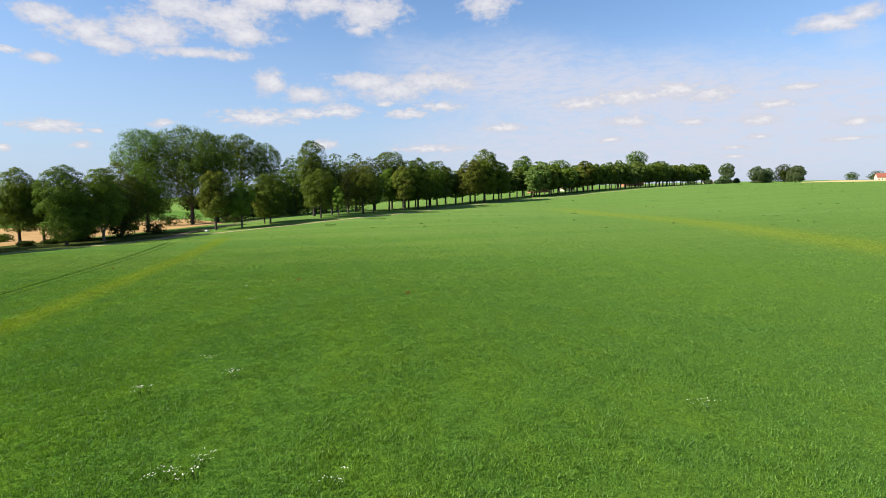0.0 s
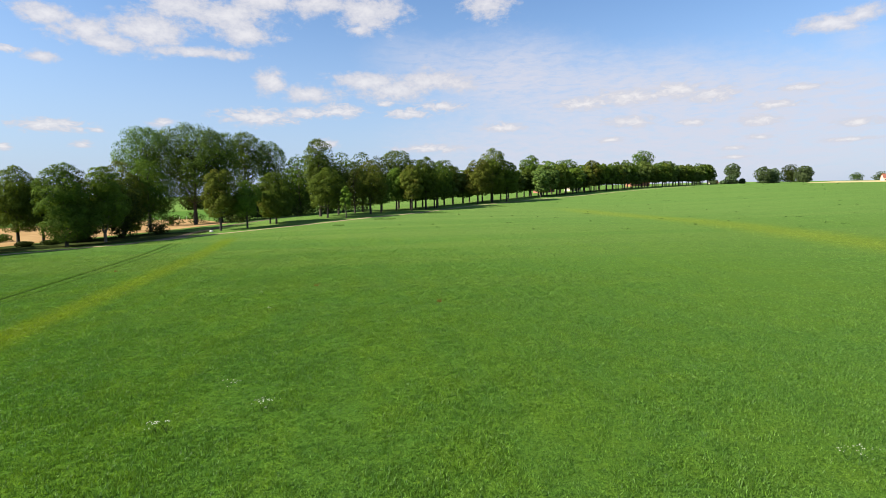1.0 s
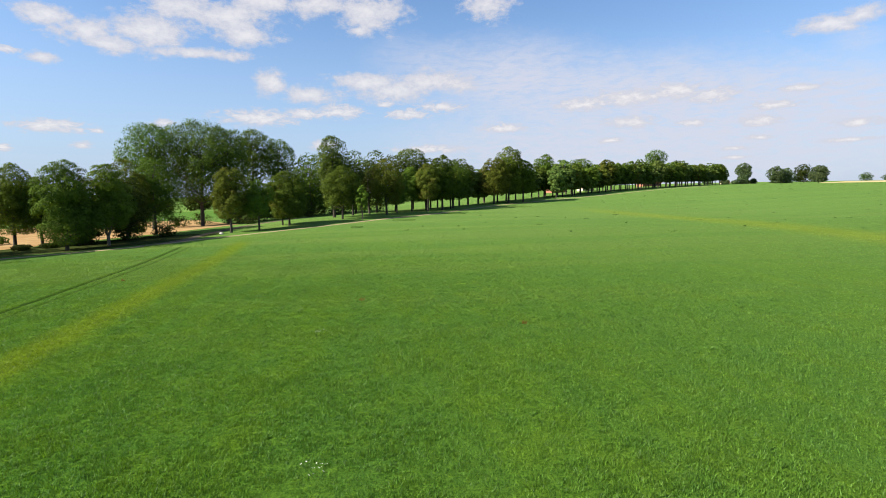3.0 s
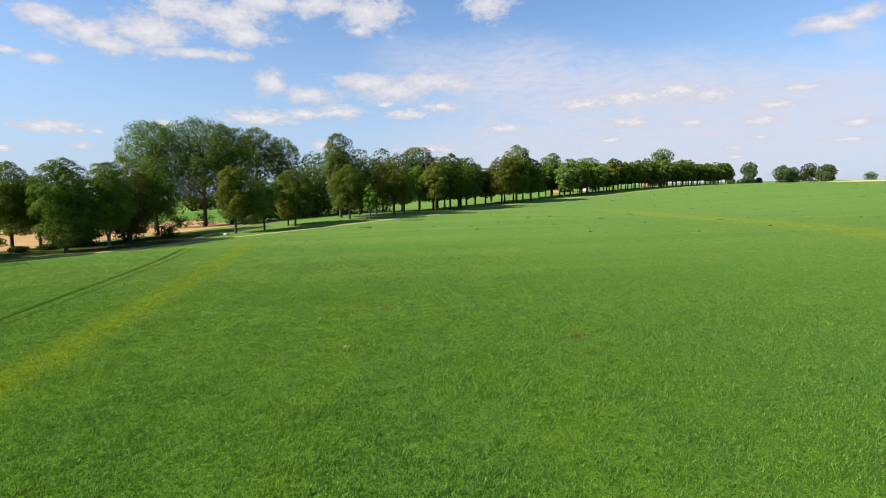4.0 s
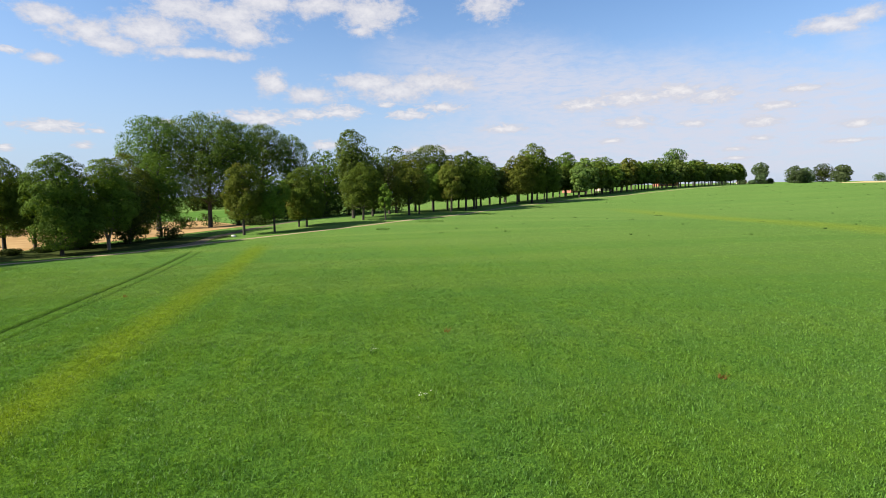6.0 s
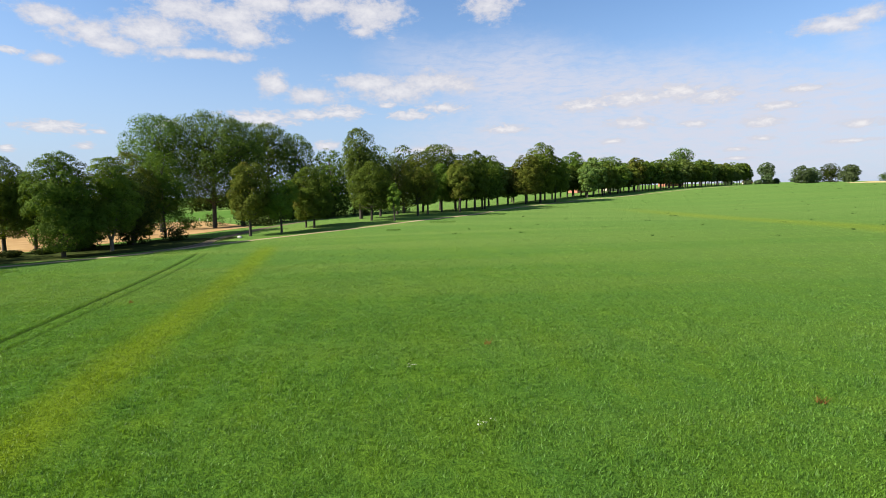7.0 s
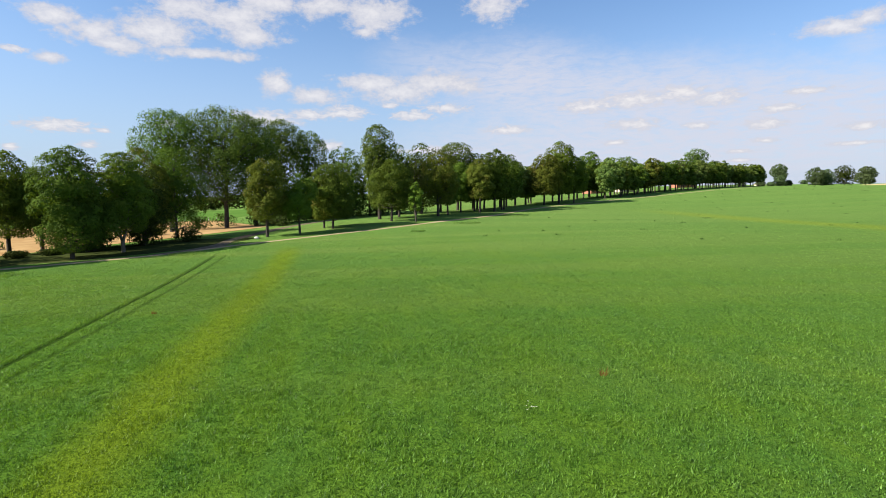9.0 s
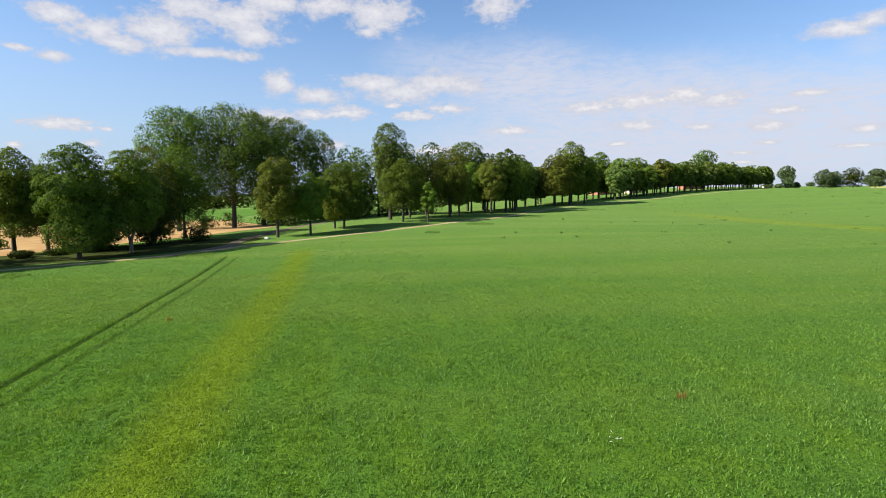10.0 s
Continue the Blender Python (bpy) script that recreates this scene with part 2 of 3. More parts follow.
def earth_material(name, a, b, grit, scale=0.6):
    m, n = material(name)
    at = n.node("ShaderNodeNewGeometry").outputs["Position"]
    c = n.mix(n.step(n.noise(at, scale, 5.0, 0.65), 0.35, 0.68), a, b)
    h = n.noise(at, grit, 5.0, 0.7)
    c = n.mix(n.step(h, 0.35, 0.70, 0.0, 0.35), c, a)
    c = n.mix(1.0, c, (0.87, 0.87, 0.87), "MULTIPLY")
    finish(n, principled(n, c, 0.95, h, 0.6, 0.06, **{"Specular_IOR_Level": 0.0}))
    return m


def plain_material(name, colour, rough=0.7, scale=3.0, amount=0.3):
    m, n = material(name)
    at = n.node("ShaderNodeTexCoord").outputs["Object"]
    f = n.noise(at, scale, 5.0, 0.6)
    c = n.mix(n.step(f, 0.35, 0.75, 0.0, amount), colour, tuple(v * 0.55 for v in colour))
    finish(n, principled(n, c, rough, f, 0.3, 0.02))
    return m


MEADOW = meadow_ground()
BLADE = blade_material()
LIME = leaf_material("lime_leaf", (0.044, 0.076, 0.012), (0.098, 0.146, 0.020))
LIME_BROWN = leaf_material("lime_leaf_browning", (0.060, 0.086, 0.014), (0.138, 0.172, 0.025), (0.138, 0.122, 0.027))
LIME_LIGHT = leaf_material("maple_leaf", (0.054, 0.098, 0.013), (0.132, 0.195, 0.026))
POPLAR = leaf_material("poplar_leaf", (0.052, 0.092, 0.016), (0.128, 0.192, 0.036))
# darker leaf shared by back trees, bushes, far wood and a crest tree
DARK = leaf_material("dark_leaf", (0.026, 0.042, 0.010), (0.055, 0.076, 0.016))
# paler leaf for the far row: distance haze put into its colour
HAZED_LEAF = leaf_material("hazed_leaf", (0.062, 0.105, 0.026), (0.140, 0.198, 0.046))
FAR_LEAF = leaf_material("field_tree_leaf", (0.050, 0.080, 0.030), (0.090, 0.125, 0.050))
BARK = bark_material("bark", (0.024, 0.018, 0.013), (0.064, 0.050, 0.036))
PALE_BARK = bark_material("pale_bark", (0.075, 0.064, 0.048), (0.18, 0.15, 0.11))
SAND = earth_material("sandy_track", (0.30, 0.23, 0.13), (0.42, 0.34, 0.21), 6.0)
DIRT = earth_material("dirt_road", (0.13, 0.105, 0.070), (0.22, 0.18, 0.125), 5.0)
STUBBLE = earth_material("stubble", (0.34, 0.215, 0.095), (0.46, 0.31, 0.15), 4.0, 0.12)
WHEAT = earth_material("ripe_wheat", (0.48, 0.38, 0.18), (0.62, 0.50, 0.26), 3.0, 0.1)
CROP = earth_material("green_crop", (0.075, 0.160, 0.030), (0.105, 0.195, 0.040), 3.0, 0.1)
TILE_ROOF = plain_material("red_roof_tile", (0.24, 0.075, 0.045), 0.8)
WALL_CREAM = plain_material("cream_render", (0.62, 0.52, 0.38), 0.85)
WALL_BRICK = plain_material("red_brick", (0.36, 0.14, 0.085), 0.85)
GLASS_DARK = plain_material("window_glass", (0.03, 0.035, 0.04), 0.1)
PETAL = plain_material("white_petal", (0.60, 0.62, 0.46), 0.6)
STONE = plain_material("pale_stone", (0.55, 0.52, 0.46), 0.8)
POST_WOOD = plain_material("weathered_post", (0.55, 0.52, 0.46), 0.85)
DOCK = leaf_material("dock_seed", (0.16, 0.085, 0.028), (0.24, 0.13, 0.04))
WEED = leaf_material("weed_leaf", (0.030, 0.066, 0.016), (0.055, 0.105, 0.024))

# ---- land ----
LAND = (-0.404, 1.281, -1.727, -0.355, 1.283, 1.658, 0.042, -0.1, -0.032, -0.187)


def land(x, y):
    """Height of the ground: a gentle valley that rises to a crest ahead and falls away past the avenue."""
    x, y = np.asarray(x, float), np.asarray(y, float)
    r = np.sqrt(1 + (x * x + y * y) / 600**2)
    u, v = x / r / 100, y / r / 100
    c = LAND
    z = c[0] + c[1] * u + c[2] * v + c[3] * u * u + c[4] * u * v + c[5] * v * v + c[6] * u**3 + c[7] * u * u * v + c[8] * u * v * v + c[9] * v**3

    def hill(a, b, s):
        return np.exp(-((x - a) ** 2 + (y - b) ** 2) / (2 * s * s))

    def rise(q, a, b):
        k = np.clip((q - a) / (b - a), 0, 1)
        return k * k * (3 - 2 * k)

    return z + 1.3 * hill(-40, 188, 22) + 0.5 * hill(0, 230, 30) - 2.2 * hill(80, 190, 45) - 2.5 * hill(-250, 420, 120) + 0.4 * hill(0, 0, 20) - 1.4 * hill(340, 560, 110) - 1.3 * hill(480, 640, 130) + 0.8 * rise(y, 95, 150) - 1.0 * rise(y, 260, 480)


def mesh_of(name, verts, faces, mat, smooth=False):
    me = bpy.data.meshes.new(name)
    verts = np.asarray(verts, np.float32)
    if isinstance(faces, np.ndarray):
        k = faces.shape[1]
        me.vertices.add(len(verts))
        me.vertices.foreach_set("co", verts.ravel())
        me.loops.add(faces.size)
        me.loops.foreach_set("vertex_index", faces.astype(np.int32).ravel())
        me.polygons.add(len(faces))
        me.polygons.foreach_set("loop_start", np.arange(0, faces.size, k, dtype=np.int32))
        me.update(calc_edges=True)
        me.validate()
    else:
        me.from_pydata(verts.tolist(), [], faces)
    me.materials.append(mat)
    if smooth:
        me.polygons.foreach_set("use_smooth", np.ones(len(me.polygons), bool))
    return me


def part(name, me, parent, label=""):
    ob = new(name, me)
    ob.parent = parent
    return tagged(ob, label)


def grid_faces(nu, nv):
    i = np.arange(nu - 1)[:, None] * nv + np.arange(nv - 1)[None, :]
    return np.stack([i, i + nv, i + nv + 1, i + 1], -1).reshape(-1, 4)


def axis(near, far, n, middle):
    s = np.linspace(-1, 1, n)
    k = 5.2
    return middle + far * np.sinh(k * s) / math.sinh(k)


gx, gy = axis(1, 4300, 240, -20), axis(1, 4300, 240, 90)
GX, GY = np.meshgrid(gx, gy, indexing="ij")
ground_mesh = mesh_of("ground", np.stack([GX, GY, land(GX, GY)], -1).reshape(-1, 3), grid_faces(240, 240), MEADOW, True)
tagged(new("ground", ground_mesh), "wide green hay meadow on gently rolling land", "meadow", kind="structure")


def smooth_line(points, n):
    """A smooth line through a few points of the plan."""
    p = np.array(points, float)
    p = np.vstack([2 * p[0] - p[1], p, 2 * p[-1] - p[-2]])
    out = []
    for i in range(1, len(p) - 2):
        for t in np.linspace(0, 1, n, endpoint=False):
            out.append(0.5 * (2 * p[i] + (p[i + 1] - p[i - 1]) * t + (2 * p[i - 1] - 5 * p[i] + 4 * p[i + 1] - p[i + 2]) * t**2 + (3 * p[i] - p[i - 1] - 3 * p[i + 1] + p[i + 2]) * t**3))
    out.append(p[-2])
    return np.array(out)


def strip(points, width, lift, mat, name, across=5, n=24, ragged=0.25):
    """A track laid on the land along a line, with ragged edges."""
    c = smooth_line(points, n)
    d = np.gradient(c, axis=0)
    d /= np.linalg.norm(d, axis=1)[:, None]
    side = np.stack([d[:, 1], -d[:, 0]], -1)
    verts = []
    for i in range(len(c)):
        w = width * (1 + ragged * noise.noise((c[i][0] * 0.21, c[i][1] * 0.21, 3.1)))
        for k in np.linspace(-0.5, 0.5, across):
            x, y = c[i] + side[i] * w * k
            verts.append((x, y, float(land(x, y)) + (lift if abs(k) < 0.49 else -0.03)))
    return mesh_of(name, verts, grid_faces(len(c), across), mat, True)


def patch(corners, lift, mat, name, n=40, skirt=False):
    """A field laid on the land between four corners."""
    a, b, c, d = [np.array(p, float) for p in corners]
    s, t = np.meshgrid(np.linspace(0, 1, n), np.linspace(0, 1, n), indexing="ij")
    s, t = s[..., None], t[..., None]
    p = (a * (1 - s) + b * s) * (1 - t) + (d * (1 - s) + c * s) * t
    up = np.full((n, n), float(lift))
    if skirt:
        up[0], up[-1], up[:, 0], up[:, -1] = -0.1, -0.1, -0.1, -0.1
    z = land(p[..., 0], p[..., 1]) + up
    return mesh_of(name, np.concatenate([p, z[..., None]], -1).reshape(-1, 3), grid_faces(n, n), mat, True)


TRACK = [(-150, 84), (-118, 103), (-94, 116), (-83, 122), (-77.3, 125.5), (-71, 130.5), (-66, 137), (-59, 143.5), (-49, 152), (-37.5, 161.2), (-25, 174.5), (-13, 190.5), (2, 220.5), (17, 242), (33, 260.3), (50, 276.7), (74.5, 296.5), (110, 334), (139, 366.6), (180, 405)]
tagged(new("road", strip(TRACK, 2.2, 0.05, SAND, "sandy_track")), "narrow sandy farm track along the avenue", "farm track", kind="structure")
tagged(new("road", strip([(-74, 128), (-69, 138), (-70, 151), (-69, 166), (-67, 178), (-62, 192), (-55, 210)], 4.6, 0.04, DIRT, "dirt_road")), "grey dirt road branching into the avenue", "dirt road", kind="structure")
# verge colour kept dark to stand in for the trees' missing shade
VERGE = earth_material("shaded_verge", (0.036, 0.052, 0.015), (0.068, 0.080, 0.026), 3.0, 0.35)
tagged(new("ground", strip([(q[0] - 11.2, q[1] + 10.6) for q in TRACK[:5]] + [(-79, 143), (-76, 155)], 25.0, 0.03, VERGE, "verge", 9, 24, 0.10)), "rough grass verge coloured dark for shade under the avenue trees", "verge", kind="structure")
tagged(new("ground", patch([(-163, 50), (-74, 187), (-118, 256), (-340, 394)], 0.06, STUBBLE, "stubble_field")), "harvested tan stubble field behind the trees", "stubble field", kind="structure")
tagged(new("ground", patch([(-340, 394), (-118, 256), (-130, 480), (-330, 560)], 0.06, CROP, "crop_field")), "bright green crop field beyond the stubble", "crop field", kind="structure")
tagged(new("ground", patch([(350, 540), (700, 565), (780, 680), (460, 655)], 0.6, WHEAT, "wheat_field", 60, True)), "pale ripe wheat field on the crest", "wheat field", kind="structure")


# ---- trees ----
def tube(verts, faces, path, radii, sides=6):
    """Adds a tapered, bent tube to a list of verts and faces."""
    start = len(verts)
    path = [Vector(p) for p in path]
    for i, p in enumerate(path):
        d = (path[min(i + 1, len(path) - 1)] - path[max(i - 1, 0)]).normalized()
        a = d.orthogonal().normalized()
        b = d.cross(a)
        for k in range(sides):
            t = 2 * math.pi * k / sides
            verts.append(p + (a * math.cos(t) + b * math.sin(t)) * radii[i])
    for i in range(len(path) - 1):
        for k in range(sides):
            q = (k + 1) % sides
            faces.append((start + i * sides + k, start + i * sides + q, start + (i + 1) * sides + q, start + (i + 1) * sides + k))
    faces.append(tuple(start + (len(path) - 1) * sides + k for k in range(sides)))


def leaf_cards(rng, centres, normals, size, hang=None):
    """Small bent leaf sprays, two triangles each; hang: the way in which they droop."""
    n = len(centres)
    normals = normals / np.linalg.norm(normals, axis=1)[:, None]
    t = rng.normal(size=(n, 3)) * (1.0 if hang is None else 0.55)
    if hang is not None:
        t += hang
    t -= (t * normals).sum(1)[:, None] * normals
    t /= np.linalg.norm(t, axis=1)[:, None]
    b = np.cross(normals, t)
    s = (size * rng.uniform(0.6, 1.35, n))[:, None]
    w = s * rng.uniform(0.45, 0.8, n)[:, None]
    v = np.stack([centres - t * s * 0.5, centres + b * w * 0.5 - normals * s * 0.12, centres + t * s * 0.5, centres - b * w * 0.5 - normals * s * 0.12], 1)
    return v.reshape(-1, 3), np.arange(4 * n).reshape(n, 4)


def envelope(kind, u):
    """Relative width of a crown at the relative height u."""
    if kind == "tall":
        return (0.45 + 0.55 * min(1.0, u / 0.50)) * math.sqrt(max(0.0, 1 - max(0.0, (u - 0.55) / 0.45) ** 2.8))
    return (0.70 + 0.30 * min(1.0, u / 0.30)) * max(0.0, 1 - max(0.0, (u - 0.40) / 0.60) ** 2.3) ** 0.62


def tree_meshes(height, radius, clear, kind, leaf, seed, cards=7000, size=0.5, clumps=46, bark=None, fork=False, airy=0.0):
    """The trunk with its limbs, and the crown of leaf sprays in clumps, of one tree."""
    rng = np.random.default_rng(seed)
    depth = height - clear
    big = min(0.46 * radius, (1.25 if airy else 1.05) + 0.12 * radius)
    squash = 1.15 if kind == "tall" else 0.85
    # great boughs swell out of the crown's outline; the clumps sit on them
    lobes = [(rng.uniform(0, 2 * math.pi), rng.uniform(0.05, 0.95), rng.uniform(-0.55, 0.30)) for _ in range(34 if kind == "tall" else 26)]

    def reach(a, u):
        swell = 1.0
        for la, lu, amount in lobes:
            turn = (a - la + math.pi) % (2 * math.pi) - math.pi
            swell += amount * math.exp(-(turn / 0.48) ** 2 - ((u - lu) / 0.11) ** 2)
        return envelope(kind, u) * radius * swell

    pts, rad = np.zeros((clumps, 3)), np.zeros(clumps)
    for i in range(clumps):
        r0 = big * rng.uniform(0.50, 1.25)
        best, room = None, -1e9
        for _ in range(10):
            a, u = rng.uniform(0, 2 * math.pi), rng.uniform(0.0, 1.0)
            w = rng.uniform(0.15, 1.0) ** (0.55 if airy else 0.25)
            far = max(0.1, reach(a, u) - 0.45 * r0) * w
            p = np.array((far * math.cos(a), far * math.sin(a), clear + u * depth))
            p[2] = min(max(p[2], clear + 0.25 * r0), height - 0.55 * r0 * squash)
            free = (np.sqrt(((pts[:i] - p) ** 2).sum(1)) - 0.6 * (r0 + rad[:i])).min() if i else 9.0
            if free > room:
                best, room = p, free
        pts[i], rad[i] = best, r0
    middle = np.array((0.0, 0.0, clear + 0.42 * depth))
    share = rad**2 / (rad**2).sum()
    which = np.repeat(np.arange(clumps), np.maximum(8, (cards * share).astype(int)))
    n = len(which)
    p, r = pts[which], rad[which]
    whole = (p - middle) / np.array((radius, radius, 0.55 * depth))
    out = whole / np.maximum(0.05, np.linalg.norm(whole, axis=1))[:, None]
    # the sprays lie on the outer and upper side of each clump, like tiles
    d = rng.normal(size=(n, 3)) + np.array((0.0, 0.0, 0.45)) + (0.6 if airy else 0.95) * out
    d /= np.linalg.norm(d, axis=1)[:, None]
    rr = r * rng.uniform(0.12 if airy else 0.45, 1.0, n) ** 0.35 * (1 + 0.06 * rng.normal(size=n))
    C = p + d * rr[:, None] * np.array((1.0, 1.0, squash))
    N = d + rng.normal(size=(n, 3)) * 0.30 + np.array((0, 0, 0.12))
    hang = d * np.array((0.8, 0.8, 0.0)) + np.array((0, 0, 0.4 if kind == "tall" else -0.6))
    grain = np.full(n, float(size))
    # oversized inner sprays, added to block light through the crown
    k = int(n * (0.03 if airy else 0.09))
    C[:k] = middle + (C[rng.integers(0, n, k)] - middle) * rng.uniform(0.35, 0.80, k)[:, None]
    grain[:k] *= 2.4
    C[:, 2] = np.maximum(C[:, 2], clear * 0.70 + rng.uniform(0, 0.9, n))
    v, f = leaf_cards(rng, C, N, grain, hang)
    crown = mesh_of("crown", v, f, leaf)
    verts, faces = [], []
    w = 0.020 * height if kind != "bush" else 0.012 * height
    bend = rng.normal(size=2) * 0.015 * height
    top = clear + depth * 0.80
    mid = clear + depth * 0.25
    if fork:
        tube(verts, faces, [(0, 0, -0.4), (0, 0, 0.3), (0, 0, clear * 0.55)], [w * 1.4, w * 1.05, w], 8)
        for s in (-1, 1):
            tube(verts, faces, [(0, 0, clear * 0.5), (s * 0.7, 0.1, clear * 1.0), (s * 1.3, 0.2, mid), (s * 1.4, 0, top * 0.8)], [w * 0.8, w * 0.65, w * 0.5, w * 0.1], 7)
    else:
        tube(verts, faces, [(0, 0, -0.4), (0, 0, 0.35), (bend[0] * 0.3, bend[1] * 0.3, clear), (bend[0], bend[1], mid), (bend[0] * 0.5, bend[1] * 0.5, top)], [w * 1.5, w * 1.05, w * 0.85, w * 0.6, w * 0.08], 8)
    for i in range(min(clumps, 44 if airy else 26)):
        p = Vector(pts[i])
        h0 = max(clear * 0.9, min(p.z - 0.35 * math.hypot(p.x, p.y) - 0.8, top * 0.9))
        k = (h0 - clear) / max(depth, 0.1)
        foot = Vector((bend[0] * k * 0.6, bend[1] * k * 0.6, h0))
        half = foot.lerp(p, 0.5) + Vector((0, 0, -0.05 * (p - foot).length))
        tube(verts, faces, [foot, half, p], [w * (0.42 - 0.25 * k), w * 0.22, w * 0.05], 5)
    trunk = mesh_of("trunk", verts, faces, bark or BARK, True)
    return trunk, crown


def plant(name, meshes, x, y, label, category="tree", group="", turn=0.0, scale=(1, 1, 1), sink=0.15):
    root = new(name)
    root.matrix_basis = pose(x, y, float(land(x, y)) - sink, 0, 0, turn) @ Matrix.Diagonal((*scale, 1))
    tagged(root, label, category, group)
    part("trunk", meshes[0], root)
    part("crown", meshes[1], root)
    return root


SEED = iter(range(11, 400))


def lime(x, y, height, radius, clear, leaf=None, label="mature lime tree with a dense dark green crown", kind="round", cards=None, size=0.32, name="lime_tree", group="avenue trees", **more):
    radius *= 1.12
    area = 6.3 * radius * (height - clear) * 0.85 + 3 * radius * radius
    cards = cards or int(min(14500, 1.5 * area / (0.30 * size * size)))
    if leaf is DARK:
        cards = int(cards * 0.6)
    clumps = int(min(210, 18 + area / (9.5 if more.get("airy") else 5.2)))
    meshes = tree_meshes(height, radius, clear, kind, leaf or LIME, next(SEED), cards, size, clumps, **more)
    return plant(name, meshes, x, y, label, group=group)


BROWN = "lime tree with brownish, drying leaf clusters"
BRIGHT = "smaller maple with bright fresh green leaves"
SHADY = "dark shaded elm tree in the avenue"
TALL = "tall old poplar with an airy grey-green crown"

# The near end of the avenue, by the stubble field.
LOW = "broad lime tree, dark green crown reaching low"
lime(-88.2, 127.2, 18.6, 5.2, 1.8, LIME, LOW, cards=26000)
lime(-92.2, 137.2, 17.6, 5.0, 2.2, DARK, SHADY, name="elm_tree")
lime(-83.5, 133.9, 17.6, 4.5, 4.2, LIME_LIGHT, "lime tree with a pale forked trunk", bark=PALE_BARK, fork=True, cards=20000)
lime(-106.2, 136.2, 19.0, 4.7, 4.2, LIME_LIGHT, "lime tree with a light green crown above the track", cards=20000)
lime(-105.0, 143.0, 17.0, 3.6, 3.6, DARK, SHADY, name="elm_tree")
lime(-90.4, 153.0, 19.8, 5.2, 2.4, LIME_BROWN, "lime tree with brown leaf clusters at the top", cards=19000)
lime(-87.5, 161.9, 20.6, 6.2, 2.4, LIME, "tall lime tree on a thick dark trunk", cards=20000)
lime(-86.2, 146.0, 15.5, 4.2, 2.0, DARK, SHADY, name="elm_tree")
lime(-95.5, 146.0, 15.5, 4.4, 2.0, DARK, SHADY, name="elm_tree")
# Out-of-view trees that carry the row on, added to shade verge and track.
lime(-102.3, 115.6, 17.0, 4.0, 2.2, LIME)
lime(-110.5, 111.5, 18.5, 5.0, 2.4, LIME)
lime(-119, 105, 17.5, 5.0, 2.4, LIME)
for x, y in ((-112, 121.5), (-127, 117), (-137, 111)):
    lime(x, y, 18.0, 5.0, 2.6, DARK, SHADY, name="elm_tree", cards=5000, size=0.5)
lime(-102.5, 189.5, 33.0, 8.4, 9.0, POPLAR, TALL, "tall", 19000, 0.46, "poplar", "tall poplars", airy=1)
lime(-88.6, 193.4, 33.6, 12.2, 8.5, POPLAR, TALL, "tall", 32000, 0.46, "poplar", "tall poplars", airy=1)
lime(-82.0, 199.0, 32.5, 6.4, 6.0, POPLAR, TALL, "tall", 11000, 0.50, "poplar", "tall poplars", airy=1)
lime(-80.8, 221.0, 33.5, 6.0, 7.0, POPLAR, TALL, "tall", 12000, 0.50, "poplar", "tall poplars", airy=1)
lime(-73.4, 228.4, 30.2, 5.8, 6.0, POPLAR, TALL, "tall", 11000, 0.50, "poplar", "tall poplars", airy=1)
# The bend by the dirt road.
lime(-63.6, 153.2, 16.7, 3.8, 4.6, LIME_BROWN, BROWN, cards=14000)
lime(-57.5, 156.6, 12.9, 3.3, 4.0, LIME_LIGHT, BRIGHT, name="maple_tree", cards=9000)
lime(-51.8, 164.7, 15.0, 5.2, 3.0, LIME, cards=17000)
lime(-54.5, 167.5, 12.5, 3.4, 2.6, LIME_BROWN, BROWN)
lime(-43.2, 184.9, 24.6, 4.5, 4.6, POPLAR, "slender poplar rising above the limes", "tall", 12000, 0.42, "poplar", "tall poplars")
lime(-39.1, 176.4, 15.4, 4.9, 3.8, LIME, cards=15000)
lime(-32.6, 173.1, 9.9, 1.6, 3.2, LIME_LIGHT, "slim young lime tree beside the track")
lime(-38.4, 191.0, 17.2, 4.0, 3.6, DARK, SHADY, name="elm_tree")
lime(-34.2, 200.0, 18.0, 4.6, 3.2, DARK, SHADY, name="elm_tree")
lime(-27.3, 190.5, 17.7, 4.8, 3.8, LIME_BROWN, BROWN, cards=14000)
lime(-24.6, 198.0, 14.0, 3.2, 3.8, LIME)
lime(-20.4, 213.0, 15.6, 3.9, 4.2, LIME_LIGHT, BRIGHT, name="maple_tree")
lime(-21.0, 230.2, 23.0, 6.0, 5.0, POPLAR, TALL, "tall", 9000, 0.52, "poplar", "tall poplars")
lime(-14.4, 209.6, 16.6, 3.9, 5.2, LIME_BROWN, BROWN)
lime(-9.2, 215.3, 19.9, 4.3, 5.2, LIME, size=0.42)
lime(-6.0, 224.0, 15.2, 3.9, 5.2, LIME_LIGHT, size=0.42)
lime(-15.5, 221.0, 15.6, 3.8, 5.2, LIME, size=0.42)
lime(1.8, 250.0, 16.4, 4.6, 4.6, LIME_BROWN, BROWN, size=0.45)
lime(10.4, 273.0, 15.3, 3.6, 3.8, LIME_LIGHT, BRIGHT, name="maple_tree")
lime(13.1, 249.5, 19.3, 6.2, 4.8, LIME_BROWN, BROWN, cards=11000, size=0.5)
lime(20.2, 256.3, 24.3, 6.8, 5.4, LIME_LIGHT, "great lime tree, tallest of the row", cards=14000, size=0.5)
lime(27.5, 262.0, 18.5, 5.0, 5.0, LIME_LIGHT, size=0.42)
